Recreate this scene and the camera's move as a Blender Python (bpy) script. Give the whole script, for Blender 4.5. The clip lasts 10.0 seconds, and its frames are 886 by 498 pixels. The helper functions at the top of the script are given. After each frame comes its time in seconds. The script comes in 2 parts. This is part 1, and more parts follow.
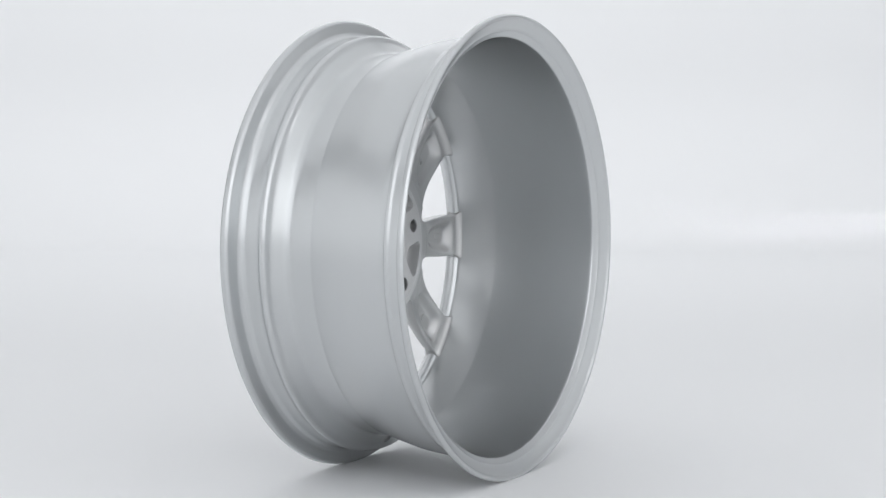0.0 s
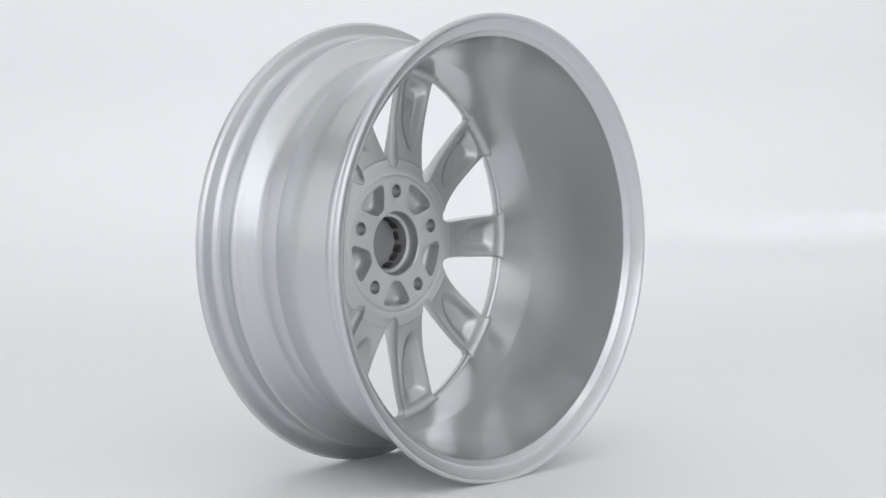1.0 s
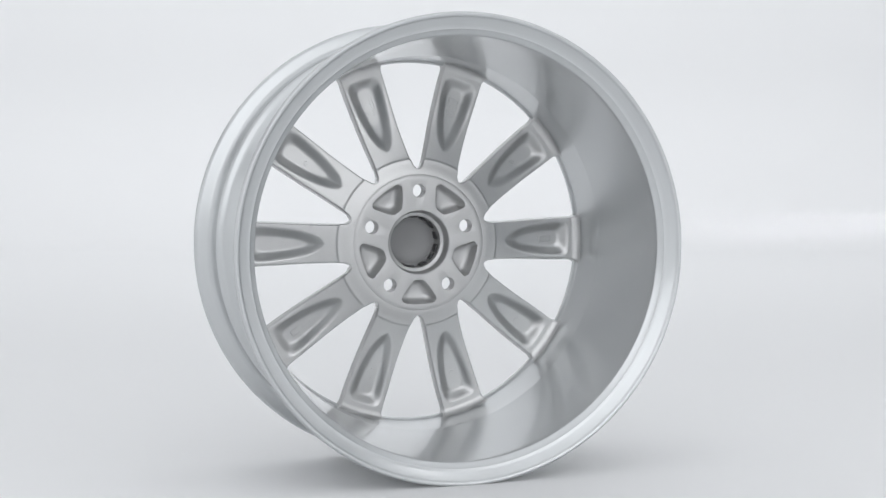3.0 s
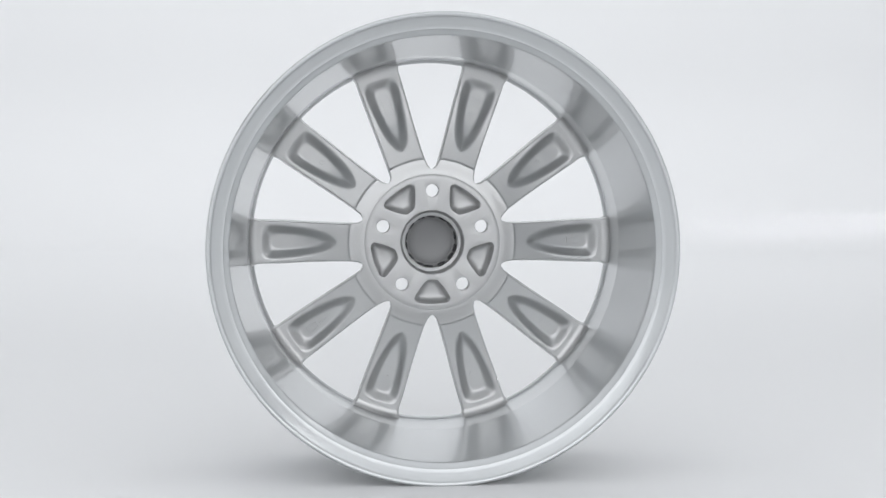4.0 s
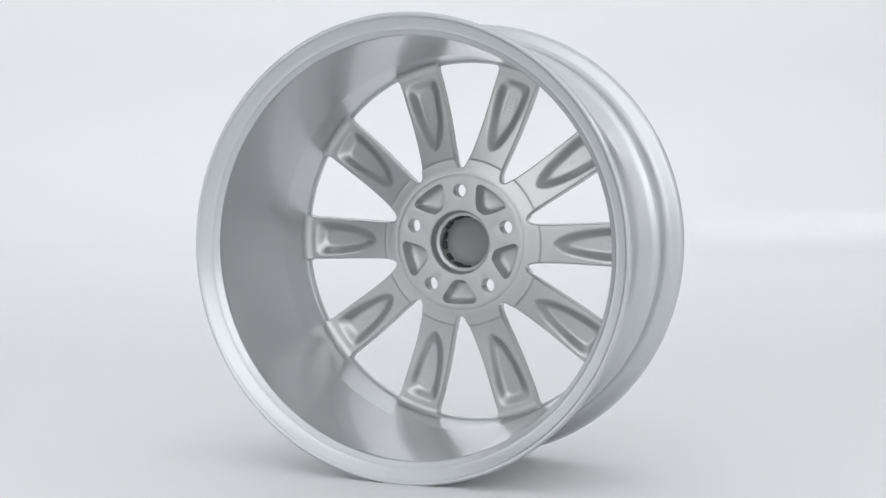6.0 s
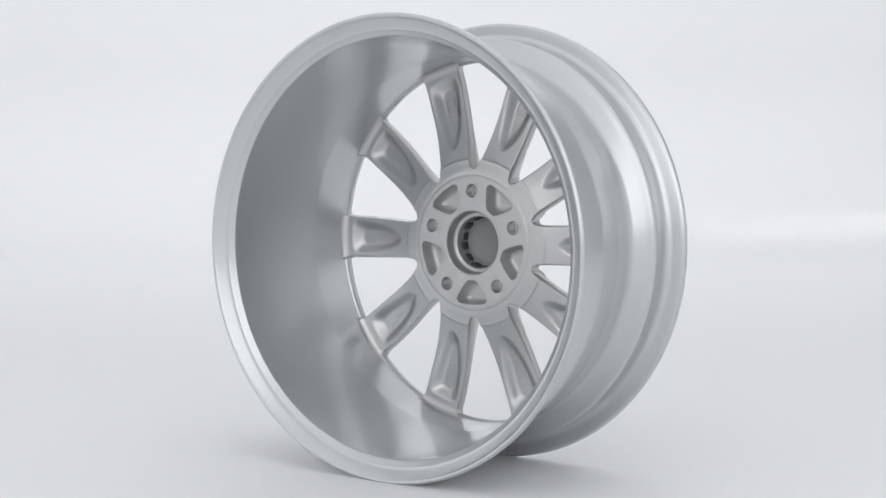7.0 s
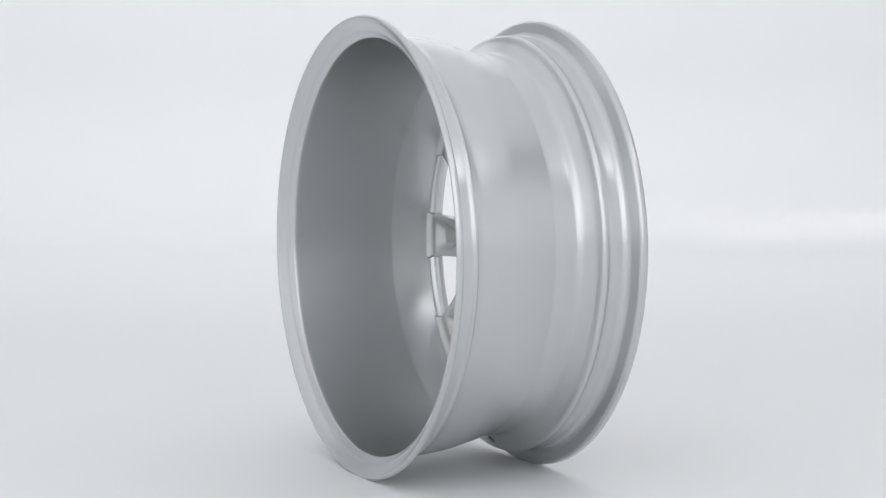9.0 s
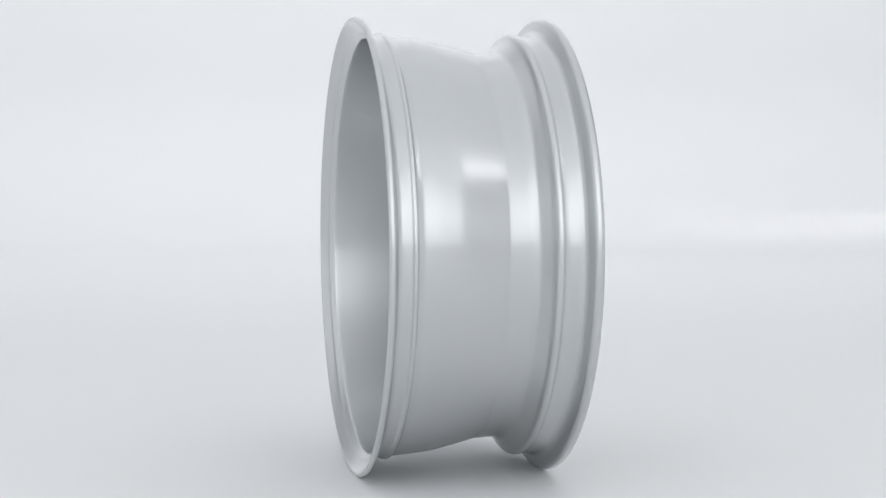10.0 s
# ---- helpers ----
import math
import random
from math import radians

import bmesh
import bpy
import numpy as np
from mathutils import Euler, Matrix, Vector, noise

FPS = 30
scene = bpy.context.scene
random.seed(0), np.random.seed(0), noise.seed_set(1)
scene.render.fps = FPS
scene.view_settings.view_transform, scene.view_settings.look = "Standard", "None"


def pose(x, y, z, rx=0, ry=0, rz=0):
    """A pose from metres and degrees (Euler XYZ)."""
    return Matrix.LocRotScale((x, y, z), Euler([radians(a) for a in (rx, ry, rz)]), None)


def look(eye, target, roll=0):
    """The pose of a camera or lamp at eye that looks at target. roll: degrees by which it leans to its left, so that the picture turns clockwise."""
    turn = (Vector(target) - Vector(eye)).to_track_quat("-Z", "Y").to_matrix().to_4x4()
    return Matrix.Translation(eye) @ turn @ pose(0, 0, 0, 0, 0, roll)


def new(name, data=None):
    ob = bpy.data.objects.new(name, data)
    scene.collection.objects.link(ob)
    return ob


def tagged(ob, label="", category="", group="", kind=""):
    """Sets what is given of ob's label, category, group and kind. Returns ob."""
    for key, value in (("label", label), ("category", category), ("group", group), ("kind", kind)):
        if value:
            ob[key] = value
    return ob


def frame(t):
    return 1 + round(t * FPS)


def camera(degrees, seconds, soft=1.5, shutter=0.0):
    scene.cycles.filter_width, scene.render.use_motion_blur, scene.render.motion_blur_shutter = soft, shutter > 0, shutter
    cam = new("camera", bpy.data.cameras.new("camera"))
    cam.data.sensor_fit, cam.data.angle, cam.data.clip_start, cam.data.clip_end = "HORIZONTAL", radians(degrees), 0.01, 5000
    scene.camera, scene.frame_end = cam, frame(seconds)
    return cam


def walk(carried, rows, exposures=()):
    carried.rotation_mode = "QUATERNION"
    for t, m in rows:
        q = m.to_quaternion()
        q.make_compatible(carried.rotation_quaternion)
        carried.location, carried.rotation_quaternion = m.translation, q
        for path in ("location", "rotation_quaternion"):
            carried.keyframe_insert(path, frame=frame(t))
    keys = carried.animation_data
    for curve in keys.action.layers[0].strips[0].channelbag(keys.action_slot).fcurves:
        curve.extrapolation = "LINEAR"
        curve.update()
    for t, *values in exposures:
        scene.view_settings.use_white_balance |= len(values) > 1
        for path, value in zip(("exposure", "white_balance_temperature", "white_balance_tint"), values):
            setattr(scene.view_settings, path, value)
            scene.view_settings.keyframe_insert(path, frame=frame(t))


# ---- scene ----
cam = camera(28.757, 10.0, soft=1.5)
walk(cam, [(0.0, pose(0.0036, -1.8036, 0.3421, 86.522)), (10.0, pose(0.0036, -1.8036, 0.3421, 86.522))])

# ---- light: a closed white studio, soft boxes and unseen added fill panels ----
scene.view_settings.exposure = 0.0
world = bpy.data.worlds.new("studio_air")
world.use_nodes = True
world.node_tree.nodes["Background"].inputs[0].default_value = (0.90, 0.95, 1.0, 1)
world.node_tree.nodes["Background"].inputs[1].default_value = 0.05
scene.world = world


def area_lamp(name, eye, target, width, height, watts, tint=(1.0, 1.0, 1.0)):
    data = bpy.data.lights.new(name, "AREA")
    data.shape, data.size, data.size_y, data.energy, data.color = "RECTANGLE", width, height, watts, tint
    ob = new(name, data)
    ob.matrix_world = look(eye, target)
    return ob


SOFT = (0.974, 0.986, 1.008)
# Unseen overhead panel, added as even fill light.
area_lamp("ceiling_fill", (0.0, -0.4, 3.95), (0.0, -0.4, 0.0), 9.6, 8.6, 105, SOFT)
# Unseen lamp, added only to brighten the backdrop.
area_lamp("backdrop_fill", (-0.25, 2.4, 2.9), (-0.25, 4.3, 2.0), 5.0, 1.2, 28.5, SOFT)
# Unseen narrow beam, added to put a bright band low on the backdrop's right.
strip = area_lamp("cove_band_fill", (2.30, 3.20, 0.080), (1.12, 4.15, 0.070), 0.8, 0.04, 0.065, SOFT)
strip.data.spread = radians(6)
# West, east and south: unseen panels added to even out the light.
area_lamp("west_fill", (-4.9, -1.3, 1.45), (0.0, -1.3, 1.45), 7.0, 2.7, 25, SOFT)
area_lamp("east_fill", (4.9, -1.3, 1.45), (0.0, -1.3, 1.45), 7.0, 2.7, 19, SOFT)
area_lamp("south_fill", (0.0, -4.5, 2.15), (0.0, 0.0, 0.80), 7.6, 3.2, 85, SOFT)
key = area_lamp("key_soft_box", (2.1, -1.3, 2.2), (0.0, 0.0, 0.25), 0.5, 0.5, 1.8, (1.0, 0.99, 1.0))
key.data.shape = "DISK"
area_lamp("front_soft_box", (2.2, -3.4, 1.35), (0.0, 0.0, 0.25), 2.0, 1.5, 2.9, (0.99, 0.99, 0.99))


# ---- materials ----
def material(name, color, rough, metal=0.0, coat=0.0, grain=0.0, grain_scale=900.0, stain=0.06, stain_scale=6.0, rough_var=0.03, flake=0.0):
    m = bpy.data.materials.new(name)
    m.use_nodes = True
    nt = m.node_tree
    b = nt.nodes["Principled BSDF"]
    co = nt.nodes.new("ShaderNodeTexCoord")
    big = nt.nodes.new("ShaderNodeTexNoise")
    big.inputs["Scale"].default_value, big.inputs["Detail"].default_value = stain_scale, 5
    fine = nt.nodes.new("ShaderNodeTexNoise")
    fine.inputs["Scale"].default_value, fine.inputs["Detail"].default_value = grain_scale, 2
    for n in (big, fine):
        nt.links.new(co.outputs["Object"], n.inputs["Vector"])
    mix = nt.nodes.new("ShaderNodeMix")
    mix.data_type = "RGBA"
    mix.inputs["A"].default_value = (*[c * (1 - stain) for c in color], 1)
    mix.inputs["B"].default_value = (*[min(1, c * (1 + stain)) for c in color], 1)
    add = nt.nodes.new("ShaderNodeMath")
    add.operation = "MULTIPLY_ADD"
    add.inputs[1].default_value, add.inputs[2].default_value = flake, 0.5 - flake / 2 - 0.2
    nt.links.new(fine.outputs["Fac"], add.inputs[0])
    half = nt.nodes.new("ShaderNodeMath")
    half.operation = "MULTIPLY_ADD"
    half.inputs[1].default_value = 0.4
    nt.links.new(big.outputs["Fac"], half.inputs[0])
    nt.links.new(add.outputs[0], half.inputs[2])
    nt.links.new(half.outputs[0], mix.inputs["Factor"])
    nt.links.new(mix.outputs["Result"], b.inputs["Base Color"])
    rg = nt.nodes.new("ShaderNodeMapRange")
    rg.inputs["To Min"].default_value, rg.inputs["To Max"].default_value = rough - rough_var, rough + rough_var
    nt.links.new(big.outputs["Fac"], rg.inputs["Value"])
    nt.links.new(rg.outputs[0], b.inputs["Roughness"])
    b.inputs["Metallic"].default_value = metal
    b.inputs["Coat Weight"].default_value, b.inputs["Coat Roughness"].default_value = coat, 0.10
    if grain:
        bump = nt.nodes.new("ShaderNodeBump")
        bump.inputs["Strength"].default_value, bump.inputs["Distance"].default_value = grain, 0.0004
        nt.links.new(fine.outputs["Fac"], bump.inputs["Height"])
        nt.links.new(bump.outputs[0], b.inputs["Normal"])
    return m


SILVER = material("silver_wheel_paint", (0.575, 0.592, 0.600), 0.33, metal=0.95, coat=0.9, rough_var=0.015)
CAST = material("silver_painted_casting", (0.515, 0.518, 0.518), 0.35, metal=0.92, coat=0.9, rough_var=0.02, grain=0.22, grain_scale=500, flake=0.1)
HUBFACE = material("machined_hub_face", (0.53, 0.532, 0.533), 0.42, metal=0.8, grain=0.15, grain_scale=1200)
CAP = material("grey_cap_plastic", (0.28, 0.282, 0.285), 0.33, grain=0.1)
LINER = material("darker_bolt_hole_metal", (0.42, 0.42, 0.425), 0.28, metal=0.9)
CLIP = material("dark_clip_plastic", (0.06, 0.06, 0.063), 0.5)
WHITE = material("white_studio_floor", (0.875, 0.88, 0.885), 0.55, stain=0.015, stain_scale=1.2, grain=0.02, grain_scale=300)
DROP = material("white_backdrop_paper", (0.85, 0.856, 0.863), 0.6, stain=0.012, stain_scale=0.8)
WALL = material("pale_grey_studio_wall", (0.66, 0.665, 0.67), 0.9, stain=0.03, stain_scale=1.0)


# ---- helpers for meshes ----
def part(name, bm, mat, parent=None, label="", smooth=True):
    me = bpy.data.meshes.new(name)
    bm.to_mesh(me)
    bm.free()
    for p in me.polygons:
        p.use_smooth = smooth
    me.materials.append(mat)
    ob = new(name, me)
    if parent:
        ob.parent = parent
    if label:
        ob["label"] = label
    return ob


def box_bm(x0, x1, y0, y1, z0, z1):
    bm = bmesh.new()
    bmesh.ops.create_cube(bm, size=1)
    for v in bm.verts:
        v.co = Vector(((x0 + x1) / 2 + v.co.x * (x1 - x0), (y0 + y1) / 2 + v.co.y * (y1 - y0), (z0 + z1) / 2 + v.co.z * (z1 - z0)))
    return bm


def spot(r, ang, a):
    """Wheel space: radius, angle in degrees seen from behind, axial place towards the rear."""
    t = radians(ang)
    return Vector((E_X + r * math.cos(t), -a, AXLE + r * math.sin(t)))


def smooth_profile(points):
    """Rounds a polyline of (a, r) by two passes of corner cutting."""
    for _ in range(2):
        out = []
        n = len(points)
        for i in range(n):
            p, q = points[i], points[(i + 1) % n]
            out.append((p[0] * 0.86 + q[0] * 0.14, p[1] * 0.86 + q[1] * 0.14))
            out.append((p[0] * 0.14 + q[0] * 0.86, p[1] * 0.14 + q[1] * 0.86))
        points = out
    return points


def lathe_bm(points, segments, closed=True):
    """points (a, r) turned round the wheel's axle."""
    bm = bmesh.new()
    rings = []
    for a, r in points:
        rings.append([bm.verts.new(spot(r, 360 * k / segments, a)) for k in range(segments)])
    n = len(rings)
    for i in range(n if closed else n - 1):
        p, q = rings[i], rings[(i + 1) % n]
        for k in range(segments):
            j = (k + 1) % segments
            bm.faces.new((p[k], p[j], q[j], q[k]))
    bmesh.ops.recalc_face_normals(bm, faces=bm.faces)
    return bm


def carved(ob, cutters, bevel=0.0):
    """Cuts the cutters out of ob's mesh and rounds the edges."""
    for c in cutters:
        m = ob.modifiers.new("cut", "BOOLEAN")
        m.operation, m.solver, m.object = "DIFFERENCE", "EXACT", c
    if bevel:
        m = ob.modifiers.new("round", "BEVEL")
        m.width, m.segments, m.limit_method, m.angle_limit = bevel, 2, "ANGLE", radians(35)
    bpy.context.view_layer.update()
    me = bpy.data.meshes.new_from_object(ob.evaluated_get(bpy.context.evaluated_depsgraph_get()))
    ob.modifiers.clear()
    ob.data = me
    for c in cutters:
        bpy.data.objects.remove(c)
    me.set_sharp_from_angle(angle=radians(40))
    return ob


# ---- the studio ----
def studio():
    tagged(part("floor", box_bm(-5, 5, -5, 4.44, -0.1, 0), WHITE, smooth=False), "seamless white studio floor", "floor", kind="structure")
    bm = bmesh.new()
    line = [(-1.3, 0.0004), (1.0, 0.0004), (3.0, 0.0004), (3.65, 0.0004)] + [(3.65 + 0.60 * math.sin(radians(a)), 0.6003 - 0.60 * math.cos(radians(a))) for a in range(3, 91, 3)] + [(4.25, 3.98)]
    back = [(4.40, 3.98), (4.40, 0.0)]
    rows = []
    for y, z in line + back:
        rows.append((bm.verts.new((-2.6, y, z)), bm.verts.new((2.6, y, z))))
    for i in range(len(rows)):
        p, q = rows[i], rows[(i + 1) % len(rows)]
        bm.faces.new((p[0], p[1], q[1], q[0]))
    bm.faces.new([r[0] for r in rows])
    bm.faces.new([r[1] for r in reversed(rows)])
    bmesh.ops.recalc_face_normals(bm, faces=bm.faces)
    ob = part("backdrop", bm, DROP)
    ob.data.set_sharp_from_angle(angle=radians(30))
    tagged(ob, "seamless white studio backdrop sweeping down over the floor", "backdrop", kind="structure")
    # Unseen walls and ceiling, added to close the room and bounce the light.
    for name, b in (("wall_north", (-5.2, 5.2, 4.44, 4.6, -0.1, 4)), ("wall_west", (-5.2, -5, -5, 4.44, -0.1, 4)), ("wall_east", (5, 5.2, -5, 4.44, -0.1, 4)), ("wall_south", (-5.2, 5.2, -5.2, -5, -0.1, 4))):
        tagged(part(name, box_bm(*b), WALL, smooth=False), "plain pale grey studio wall", "wall", kind="structure")
    tagged(part("ceiling", box_bm(-5.2, 5.2, -5.2, 4.6, 4, 4.2), WALL, smooth=False), "plain pale grey studio ceiling", "ceiling", kind="structure")


# ---- the wheel ----
AXLE, E_X = 0.236, -0.0021
RING_A, HUB_A = -0.0616, -0.0606      # back of the spoke ring and of the mounting face
FRONT_A = -0.1010
FILLET_R = 0.1884                      # where the spokes begin to curve into the barrel


def sstep(x, lo, hi):
    t = min(1.0, max(0.0, (x - lo) / (hi - lo)))
    return t * t * (3 - 2 * t)


def half_angle(r):
    """Half the angle that a spoke's front outline fills at radius r."""
    tip, rc = 0.0032, 0.0824
    if r <= rc - tip:
        return radians(18.0)
    width = 0.0212 + 0.0032 * sstep(r, 0.09, 0.19)
    straight = math.asin(width / r)
    if r < rc:
        gap = math.sqrt(max(0.0, tip * tip - (r - rc) ** 2)) / r
        return max(straight, radians(18.0) - gap)
    q = min(1.0, max(0.0, (r - 0.1868) / 0.0106))
    flare = 0.0066 * (1 - math.sqrt(1 - 0.98 * q * q))
    return straight + flare / r


def pocket(x, y):
    """0 outside the teardrop pocket of a spoke, 1 on its floor."""
    x0, x1 = 0.1015, 0.1835
    q = (x - x0) / (x1 - x0 - 0.003)
    if q <= 0 or x >= x1:
        return 0.0
    hw = 0.0183 * (1 - (1 - min(q, 1.0)) ** 1.9) ** 0.52
    k = 0.0040
    soft = [math.exp(-e / k) for e in (hw - abs(y), x1 - x, (x - x0) * 0.7)]
    d = -k * math.log(sum(soft)) + 0.0012
    tray = -k * math.log(sum(math.exp(-e / k) for e in (x - 0.128, 0.1775 - x, 0.0088 + 0.10 * (x - 0.134) - abs(y))))
    wall = sstep(d, -0.0006, 0.0112)
    return wall * 0.94 + 0.04 * sstep(tray, -0.0030, 0.0040)


def spoke_back(r, x, y):
    q = min(1.0, max(0.0, (r - 0.0895) / 0.0605))
    a = RING_A - 0.0003 - 0.0036 * sstep(r, 0.073, 0.0920) - 0.0148 * (1 - (1 - q) ** 1.55) - 0.0025 * sstep(r, 0.14, 0.18)
    a -= 0.0006 * sstep(r, 0.0902, 0.0911)
    if r > FILLET_R:
        d = min(1.0, (r - FILLET_R) / 0.0092)
        a += 0.0092 * (1 - math.sqrt(1 - 0.985 * d * d)) * (1 - 0.30 * sstep(abs(y), 0.0220, 0.0320))
    a -= (0.0062 + 0.0026 * sstep(x, 0.11, 0.17)) * pocket(x, y)
    return a


def spoke_bm():
    radii = [0.0700 + 0.0004 * i for i in range(20)] + [0.0780 + 0.00045 * i for i in range(16)] + [0.0852 + 0.0010 * i for i in range(113)]
    radii = [r for r in radii if r <= 0.1866] + [0.1869 + 0.00045 * i for i in range(25)]
    us = [-1 + 2 * i / 48 for i in range(49)]
    us = [math.copysign(abs(u) ** 0.85, u) for u in us]
    bm = bmesh.new()
    back, side, front = [], [], []
    for r in radii:
        h = half_angle(r)
        inset = 0.0012 * sstep(r, 0.083, 0.094) / r
        hb = h - inset
        row = []
        for u in us:
            t = u * hb
            x, y = r * math.cos(t), r * math.sin(t)
            edge = (1 - abs(u)) * hb * r
            a = spoke_back(r, x, y)
            if r > 0.079:
                e = max(0.0, 1 - edge / 0.0012)
                a -= 0.0012 * (1 - math.sqrt(max(0.0, 1 - e * e))) * sstep(r, 0.079, 0.083)
            row.append(bm.verts.new((x, -a, y)))
        back.append(row)
        fr = []
        for u in us[::4]:
            t = u * h
            rim_a = spoke_back(min(r, 0.186), r, 1.0) - 0.0095
            fr.append(bm.verts.new((r * math.cos(t), -(rim_a + (FRONT_A - 0.002 - rim_a) * (1 - abs(u) ** 3)), r * math.sin(t))))
        front.append(fr)
        mid = []
        for s in (-1, 1):
            t = s * (hb + 0.65 * (h - hb))
            mid.append(bm.verts.new((r * math.cos(t), -(spoke_back(min(r, 0.186), r, 1.0) - 0.006), r * math.sin(t))))
        side.append(mid)
    for i in range(len(radii) - 1):
        for j in range(len(us) - 1):
            bm.faces.new((back[i][j], back[i][j + 1], back[i + 1][j + 1], back[i + 1][j]))
        for j in range(len(front[i]) - 1):
            bm.faces.new((front[i][j], front[i + 1][j], front[i + 1][j + 1], front[i][j + 1]))
        for s, k in ((0, 0), (1, -1)):
            bm.faces.new((back[i][k], side[i][s], side[i + 1][s], back[i + 1][k]))
            bm.faces.new((side[i][s], front[i][k], front[i + 1][k], side[i + 1][s]))
    bmesh.ops.recalc_face_normals(bm, faces=bm.faces)
    return bm


def wedge_cutter(ang):
    """Cutter of one of the five hub pockets, drafted towards its floor."""
    bm = bmesh.new()
    outline = [(0.0405, -0.0052), (0.0405, 0.0052), (0.047, 0.0112), (0.0605, 0.0202), (0.0655, 0.0165), (0.0668, 0.0), (0.0655, -0.0165), (0.0605, -0.0202), (0.047, -0.0112)]
    outline = smooth_profile(outline)[::2]
    cx = 0.0545
    lev = []
    for a, k in ((HUB_A + 0.004, 1.05), (HUB_A, 1.02), (HUB_A - 0.0070, 0.93), (HUB_A - 0.0120, 0.83), (HUB_A - 0.0148, 0.68), (HUB_A - 0.0160, 0.45)):
        ring = []
        for x, y in outline:
            t = radians(ang)
            px, py = cx + (x - cx) * k, y * k
            ring.append(bm.verts.new((E_X + px * math.cos(t) - py * math.sin(t), -a, AXLE + px * math.sin(t) + py * math.cos(t))))
        lev.append(ring)
    n = len(outline)
    for i in range(len(lev) - 1):
        for j in range(n):
            bm.faces.new((lev[i][j], lev[i][(j + 1) % n], lev[i + 1][(j + 1) % n], lev[i + 1][j]))
    bm.faces.new(lev[0])
    bm.faces.new(lev[-1])
    bmesh.ops.recalc_face_normals(bm, faces=bm.faces)
    return part("cutter", bm, HUBFACE)


def tube_cutter(r, ang, rad, a0, a1, segments=32):
    bm = bmesh.new()
    c = spot(r, ang, (a0 + a1) / 2)
    bmesh.ops.create_cone(bm, cap_ends=True, segments=segments, radius1=rad, radius2=rad, depth=abs(a1 - a0))
    bmesh.ops.transform(bm, matrix=Matrix.Translation(c) @ pose(0, 0, 0, 90, 0, 0), verts=bm.verts)
    return part("cutter", bm, HUBFACE)


def bar(bm, x, y, lx, ly):
    """A low raised bar on the floor of a spoke's pocket; y is turned as seen from behind."""
    made = bmesh.ops.create_cube(bm, size=1)["verts"]
    for v in made:
        top = v.co.y < 0
        px, py = x + v.co.x * lx * (0.8 if top else 1), y + v.co.z * ly * (0.8 if top else 1)
        v.co = Vector((px, -(spoke_back(math.hypot(px, py), px, py) + (0.0006 if top else -0.0012)), py))


def casting_marks(spokes):
    """Small raised foundry marks on the pocket floors; the pattern differs from spoke to spoke."""
    patterns = {2: "grid", 3: "ladder", 0: "plate", 4: "dot", 5: "chevron", 6: "rows", 7: "dash", 8: "arc", 9: "arc", 1: "dot"}
    for k, kind in patterns.items():
        bm = bmesh.new()
        if kind in ("grid", "ladder"):
            for i in range(6):
                for j in ((-1, 1) if kind == "ladder" else (-1, 0, 1)):
                    bar(bm, 0.144 + 0.0038 * i, 0.0034 * j, 0.0024, 0.0022)
            for j in (-1, 1):
                bar(bm, 0.1535, 0.0056 * j, 0.024, 0.0008)
        elif kind == "plate":
            bar(bm, 0.158, 0.0, 0.017, 0.0075)
        elif kind == "dot":
            for i in range(8):
                t = i * math.pi / 4
                bar(bm, 0.146 + 0.0022 * math.cos(t), 0.0022 * math.sin(t), 0.0014, 0.0014)
        elif kind == "chevron":
            for i in range(4):
                for j in (-1, 1):
                    bar(bm, 0.141 + 0.0012 * i, j * 0.0011 * i, 0.0014, 0.0012)
        elif kind == "rows":
            for i in range(4):
                bar(bm, 0.142 + 0.0028 * i, 0.0006 * (i % 2), 0.0016, 0.0034)
            bar(bm, 0.160, 0.0, 0.014, 0.0075)
        elif kind == "dash":
            bar(bm, 0.146, 0.0, 0.0010, 0.0036)
            bar(bm, 0.156, 0.001, 0.0010, 0.0036)
        else:
            for i in range(6):
                t = radians(120 + 24 * i)
                bar(bm, 0.155 + 0.0034 * math.cos(t), 0.0034 * math.sin(t), 0.0013, 0.0016)
        part("casting_mark", bm, CAST, spokes[k], "small raised foundry mark", smooth=False)


def valve_hole(bm, place, way, rad):
    """Sinks a round valve hole into the outside of the barrel along way."""
    def off(p):
        d = p - place
        return d - way * d.dot(way)

    gone = [f for f in bm.faces if off(f.calc_center_median()).length < rad * 0.92 and (f.calc_center_median() - place).length < 0.0085]
    bmesh.ops.delete(bm, geom=gone, context="FACES")
    rim = [e for e in bm.edges if e.is_boundary]
    for v in {v for e in rim for v in e.verts}:
        d = off(v.co)
        v.co += d.normalized() * (rad - d.length)
    made = bmesh.ops.extrude_edge_only(bm, edges=rim)["geom"]
    inner = [v for v in made if isinstance(v, bmesh.types.BMVert)]
    for v in inner:
        v.co += way * 0.007
    bmesh.ops.contextual_create(bm, geom=[e for e in made if isinstance(e, bmesh.types.BMEdge)])
    bmesh.ops.recalc_face_normals(bm, faces=bm.faces)


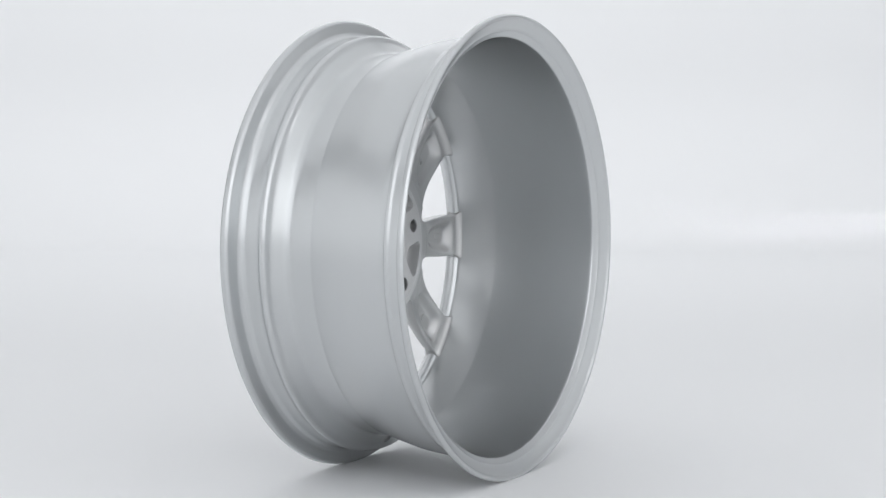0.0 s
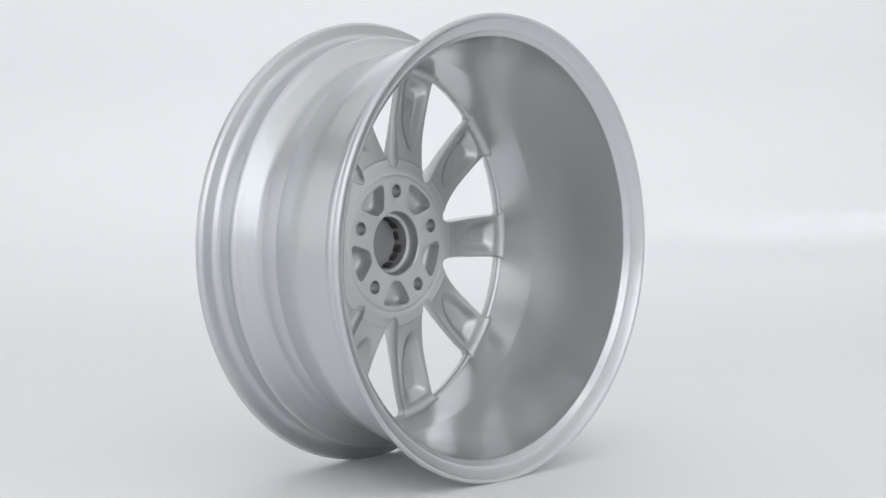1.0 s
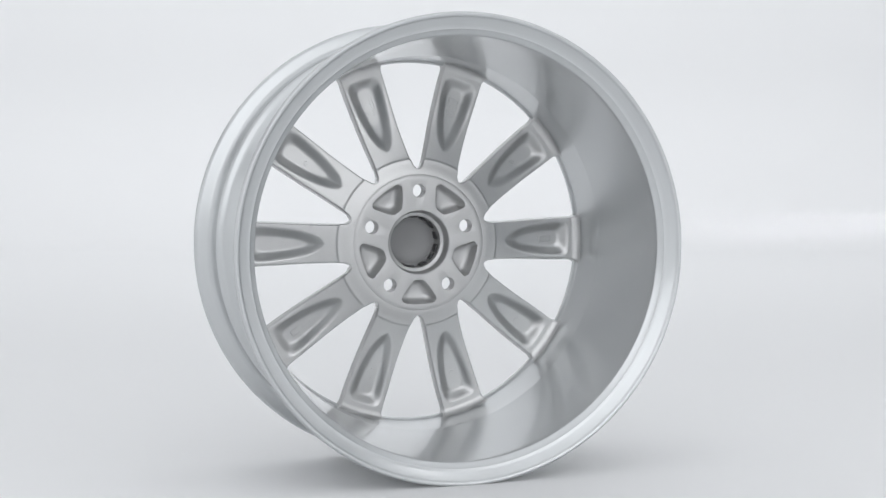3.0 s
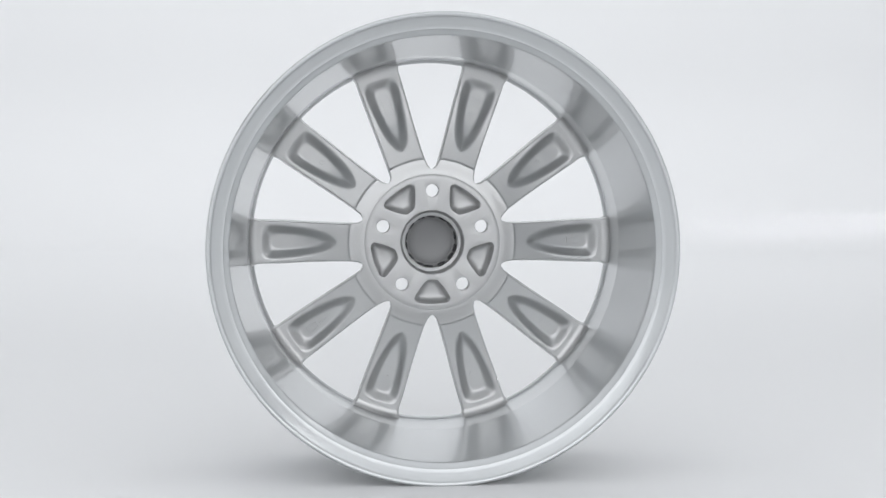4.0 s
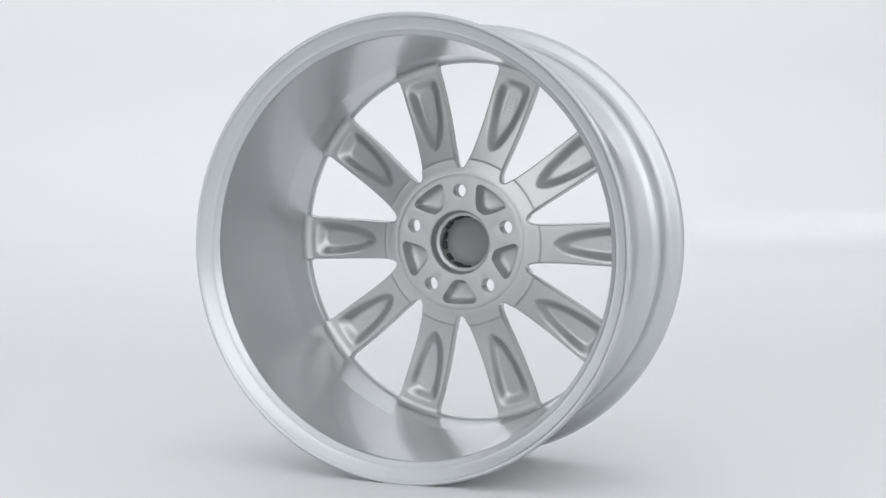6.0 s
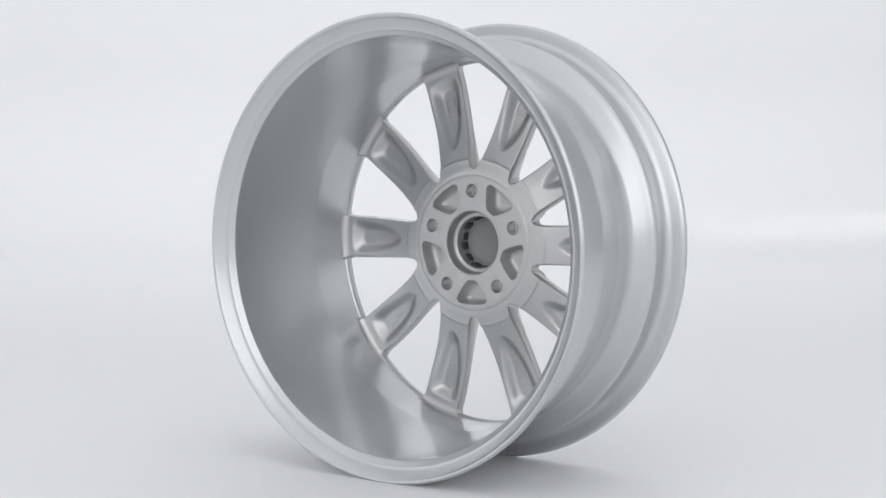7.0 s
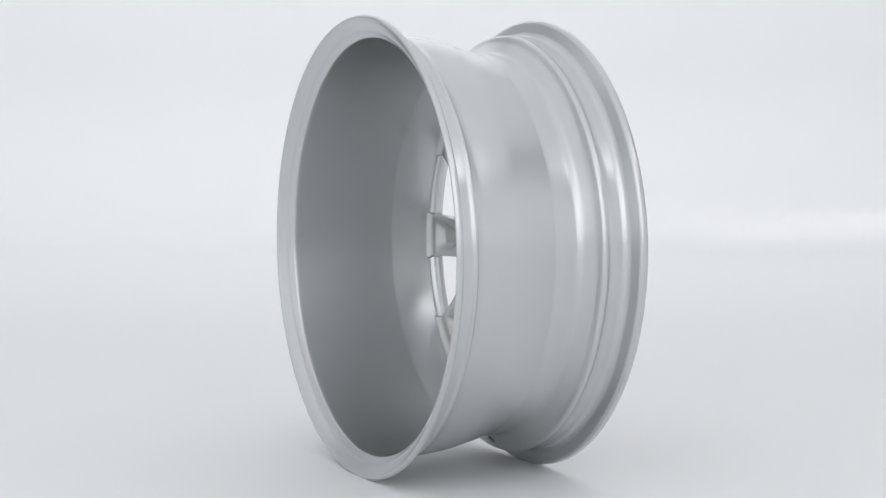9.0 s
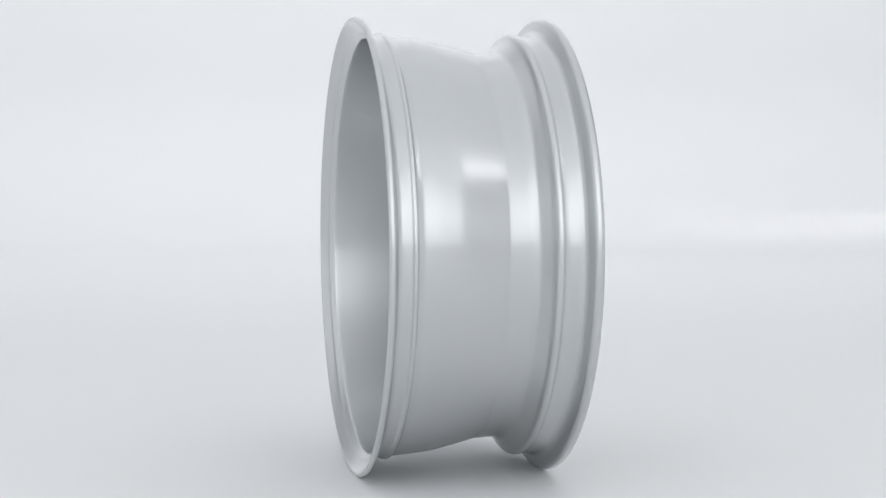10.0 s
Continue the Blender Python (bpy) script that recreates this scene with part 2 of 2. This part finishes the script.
def alloy_wheel():
    wheel = new("alloy_wheel")
    tagged(wheel, "silver painted ten-spoke alloy car wheel without tyre", "car wheel")
    # barrel: outside from the rear lip to the front flange, then back along the inside
    lip = [(0.0932, 0.2326), (0.0938, 0.2350), (0.0915, 0.2368), (0.0885, 0.2368), (0.0862, 0.2340)]
    outside = [(0.0856, 0.2290), (0.0846, 0.2240), (0.0828, 0.2204), (0.0795, 0.2186), (0.0690, 0.2186), (0.0672, 0.2200), (0.0645, 0.2200), (0.0628, 0.2180), (0.0585, 0.2168), (0.0560, 0.2164),
               (0.0420, 0.2155), (0.0180, 0.2128), (-0.0050, 0.2073), (-0.0240, 0.2026), (-0.0268, 0.2018), (-0.0296, 0.2015), (-0.0500, 0.2004), (-0.0560, 0.2020), (-0.0660, 0.2130),
               (-0.0688, 0.2182), (-0.0710, 0.2198), (-0.0738, 0.2199), (-0.0762, 0.2188), (-0.0805, 0.2184), (-0.0905, 0.2187), (-0.0945, 0.2202), (-0.0972, 0.2236), (-0.0988, 0.2290)]
    flange = [(-0.1003, 0.2338), (-0.1026, 0.2362), (-0.1065, 0.2364), (-0.1092, 0.2346), (-0.1095, 0.2310), (-0.1080, 0.2230), (-0.1055, 0.2120), (-0.1010, 0.2030)]
    inside = [(-0.0925, 0.1952), (-0.0900, 0.1940), (-0.0862, 0.1937), (-0.0836, 0.1952), (-0.0822, 0.1966), (-0.0800, 0.1971), (-0.0720, 0.1975), (-0.0380, 0.1991), (-0.0345, 0.1993), (-0.0305, 0.1999), (-0.0150, 0.2020), (0.0050, 0.2047), (0.0300, 0.2079), (0.0600, 0.2116),
              (0.0775, 0.2136), (0.0800, 0.2141), (0.0808, 0.2148), (0.0826, 0.2172), (0.0842, 0.2191), (0.0852, 0.2200), (0.0854, 0.2212), (0.0863, 0.2233), (0.0890, 0.2276), (0.0915, 0.2312)]
    bm = lathe_bm(smooth_profile(lip + outside + flange + inside), 224)
    valve_hole(bm, spot(0.2085, 270, -0.0625), (pose(0, 0, 0, -42) @ Vector((0, 0, 1))), 0.0056)
    barrel = part("barrel", bm, SILVER, wheel, "glossy silver rim barrel with lips and drop centre")
    barrel.data.set_sharp_from_angle(angle=radians(55))
    # ten spokes on one mesh
    first = part("spoke", spoke_bm(), CAST, wheel)
    first.data.set_sharp_from_angle(angle=radians(50))
    spokes = []
    for k in range(10):
        ob = first if k == 0 else first.copy()
        spokes.append(ob)
        if k:
            scene.collection.objects.link(ob)
        ob.matrix_basis = Matrix.Translation((E_X, 0, AXLE)) @ pose(0, 0, 0, 0, -36 * k, 0)
    casting_marks(spokes)
    # hub
    prof = [(HUB_A - 0.0030, 0.0752), (HUB_A - 0.0020, 0.0744), (HUB_A - 0.0013, 0.0735), (HUB_A - 0.0007, 0.0722), (HUB_A - 0.0003, 0.0708), (HUB_A, 0.0688), (HUB_A, 0.0350), (HUB_A - 0.0012, 0.0338), (HUB_A - 0.0090, 0.0334), (HUB_A - 0.0120, 0.0318), (HUB_A - 0.0130, 0.0285), (-0.1040, 0.0285), (-0.1040, 0.0390), (-0.0905, 0.0430), (-0.0905, 0.0715), (RING_A - 0.0060, 0.0756)]
    hub = part("hub", lathe_bm(prof, 120), HUBFACE, wheel, "matt silver hub with five bolt holes and pockets")
    cuts = [tube_cutter(0.056, 90 + 72 * k, 0.0073, -0.02, -0.14) for k in range(5)]
    cuts += [tube_cutter(0.056, 90 + 72 * k, 0.0130, -0.0745, -0.14) for k in range(5)]
    cuts += [wedge_cutter(54 + 72 * k) for k in range(5)]
    carved(hub, cuts, 0.0011)
    # ribbed liners of the bolt holes, in a darker metal than the hub
    for k in range(5):
        bm = bmesh.new()
        rings = []
        for i in range(13):
            a = HUB_A - 0.0012 - 0.0011 * i
            rr = (0.00705, 0.00728)[i % 2]
            rings.append([bm.verts.new(spot(0.056, 90 + 72 * k, a) + Vector((rr * math.cos(j * math.pi / 14), 0, rr * math.sin(j * math.pi / 14)))) for j in range(28)])
        for p, q in zip(rings, rings[1:]):
            for j in range(28):
                bm.faces.new((p[j], q[j], q[(j + 1) % 28], p[(j + 1) % 28]))
        part("bolt_hole_liner", bm, LINER, hub, "dark ribbed bolt hole wall")
    # centre cap with clips
    cap = part("centre_cap", lathe_bm([(-0.0975, 0.0002), (-0.0975, 0.0030), (-0.0972, 0.0080), (-0.0962, 0.0150), (-0.0945, 0.0205), (-0.0925, 0.0240), (-0.0905, 0.0252), (-0.0905, 0.0282), (-0.1045, 0.0282), (-0.1045, 0.0002)], 72), CAP, wheel, "dark grey plastic centre cap seen from behind")
    cap.data.set_sharp_from_angle(angle=radians(40))
    clip = None
    for k in range(14):
        if clip is None:
            bm = box_bm(-0.0042, 0.0042, 0.0790, 0.0925, 0.0262, 0.0280)
            bmesh.ops.bevel(bm, geom=bm.edges[:], offset=0.0007, segments=1, affect="EDGES")
            clip = ob = part("clip", bm, CLIP, cap, "dark plastic retaining clip")
        else:
            ob = clip.copy()
            scene.collection.objects.link(ob)
        ob.matrix_basis = Matrix.Translation((E_X, 0, AXLE)) @ pose(0, (0.0, 0.0035, 0.0015, 0.0050)[k % 4], 0, 0, 360 * k / 14 + (0, 3, -2)[k % 3], 0)
    return wheel


studio()
WHEEL = alloy_wheel()


def motions():
    walk(WHEEL, [(t * 0.5, pose(0, 0, 0, 0, 0, 61.145 - 13.949 * t * 0.5)) for t in range(21)])


motions()
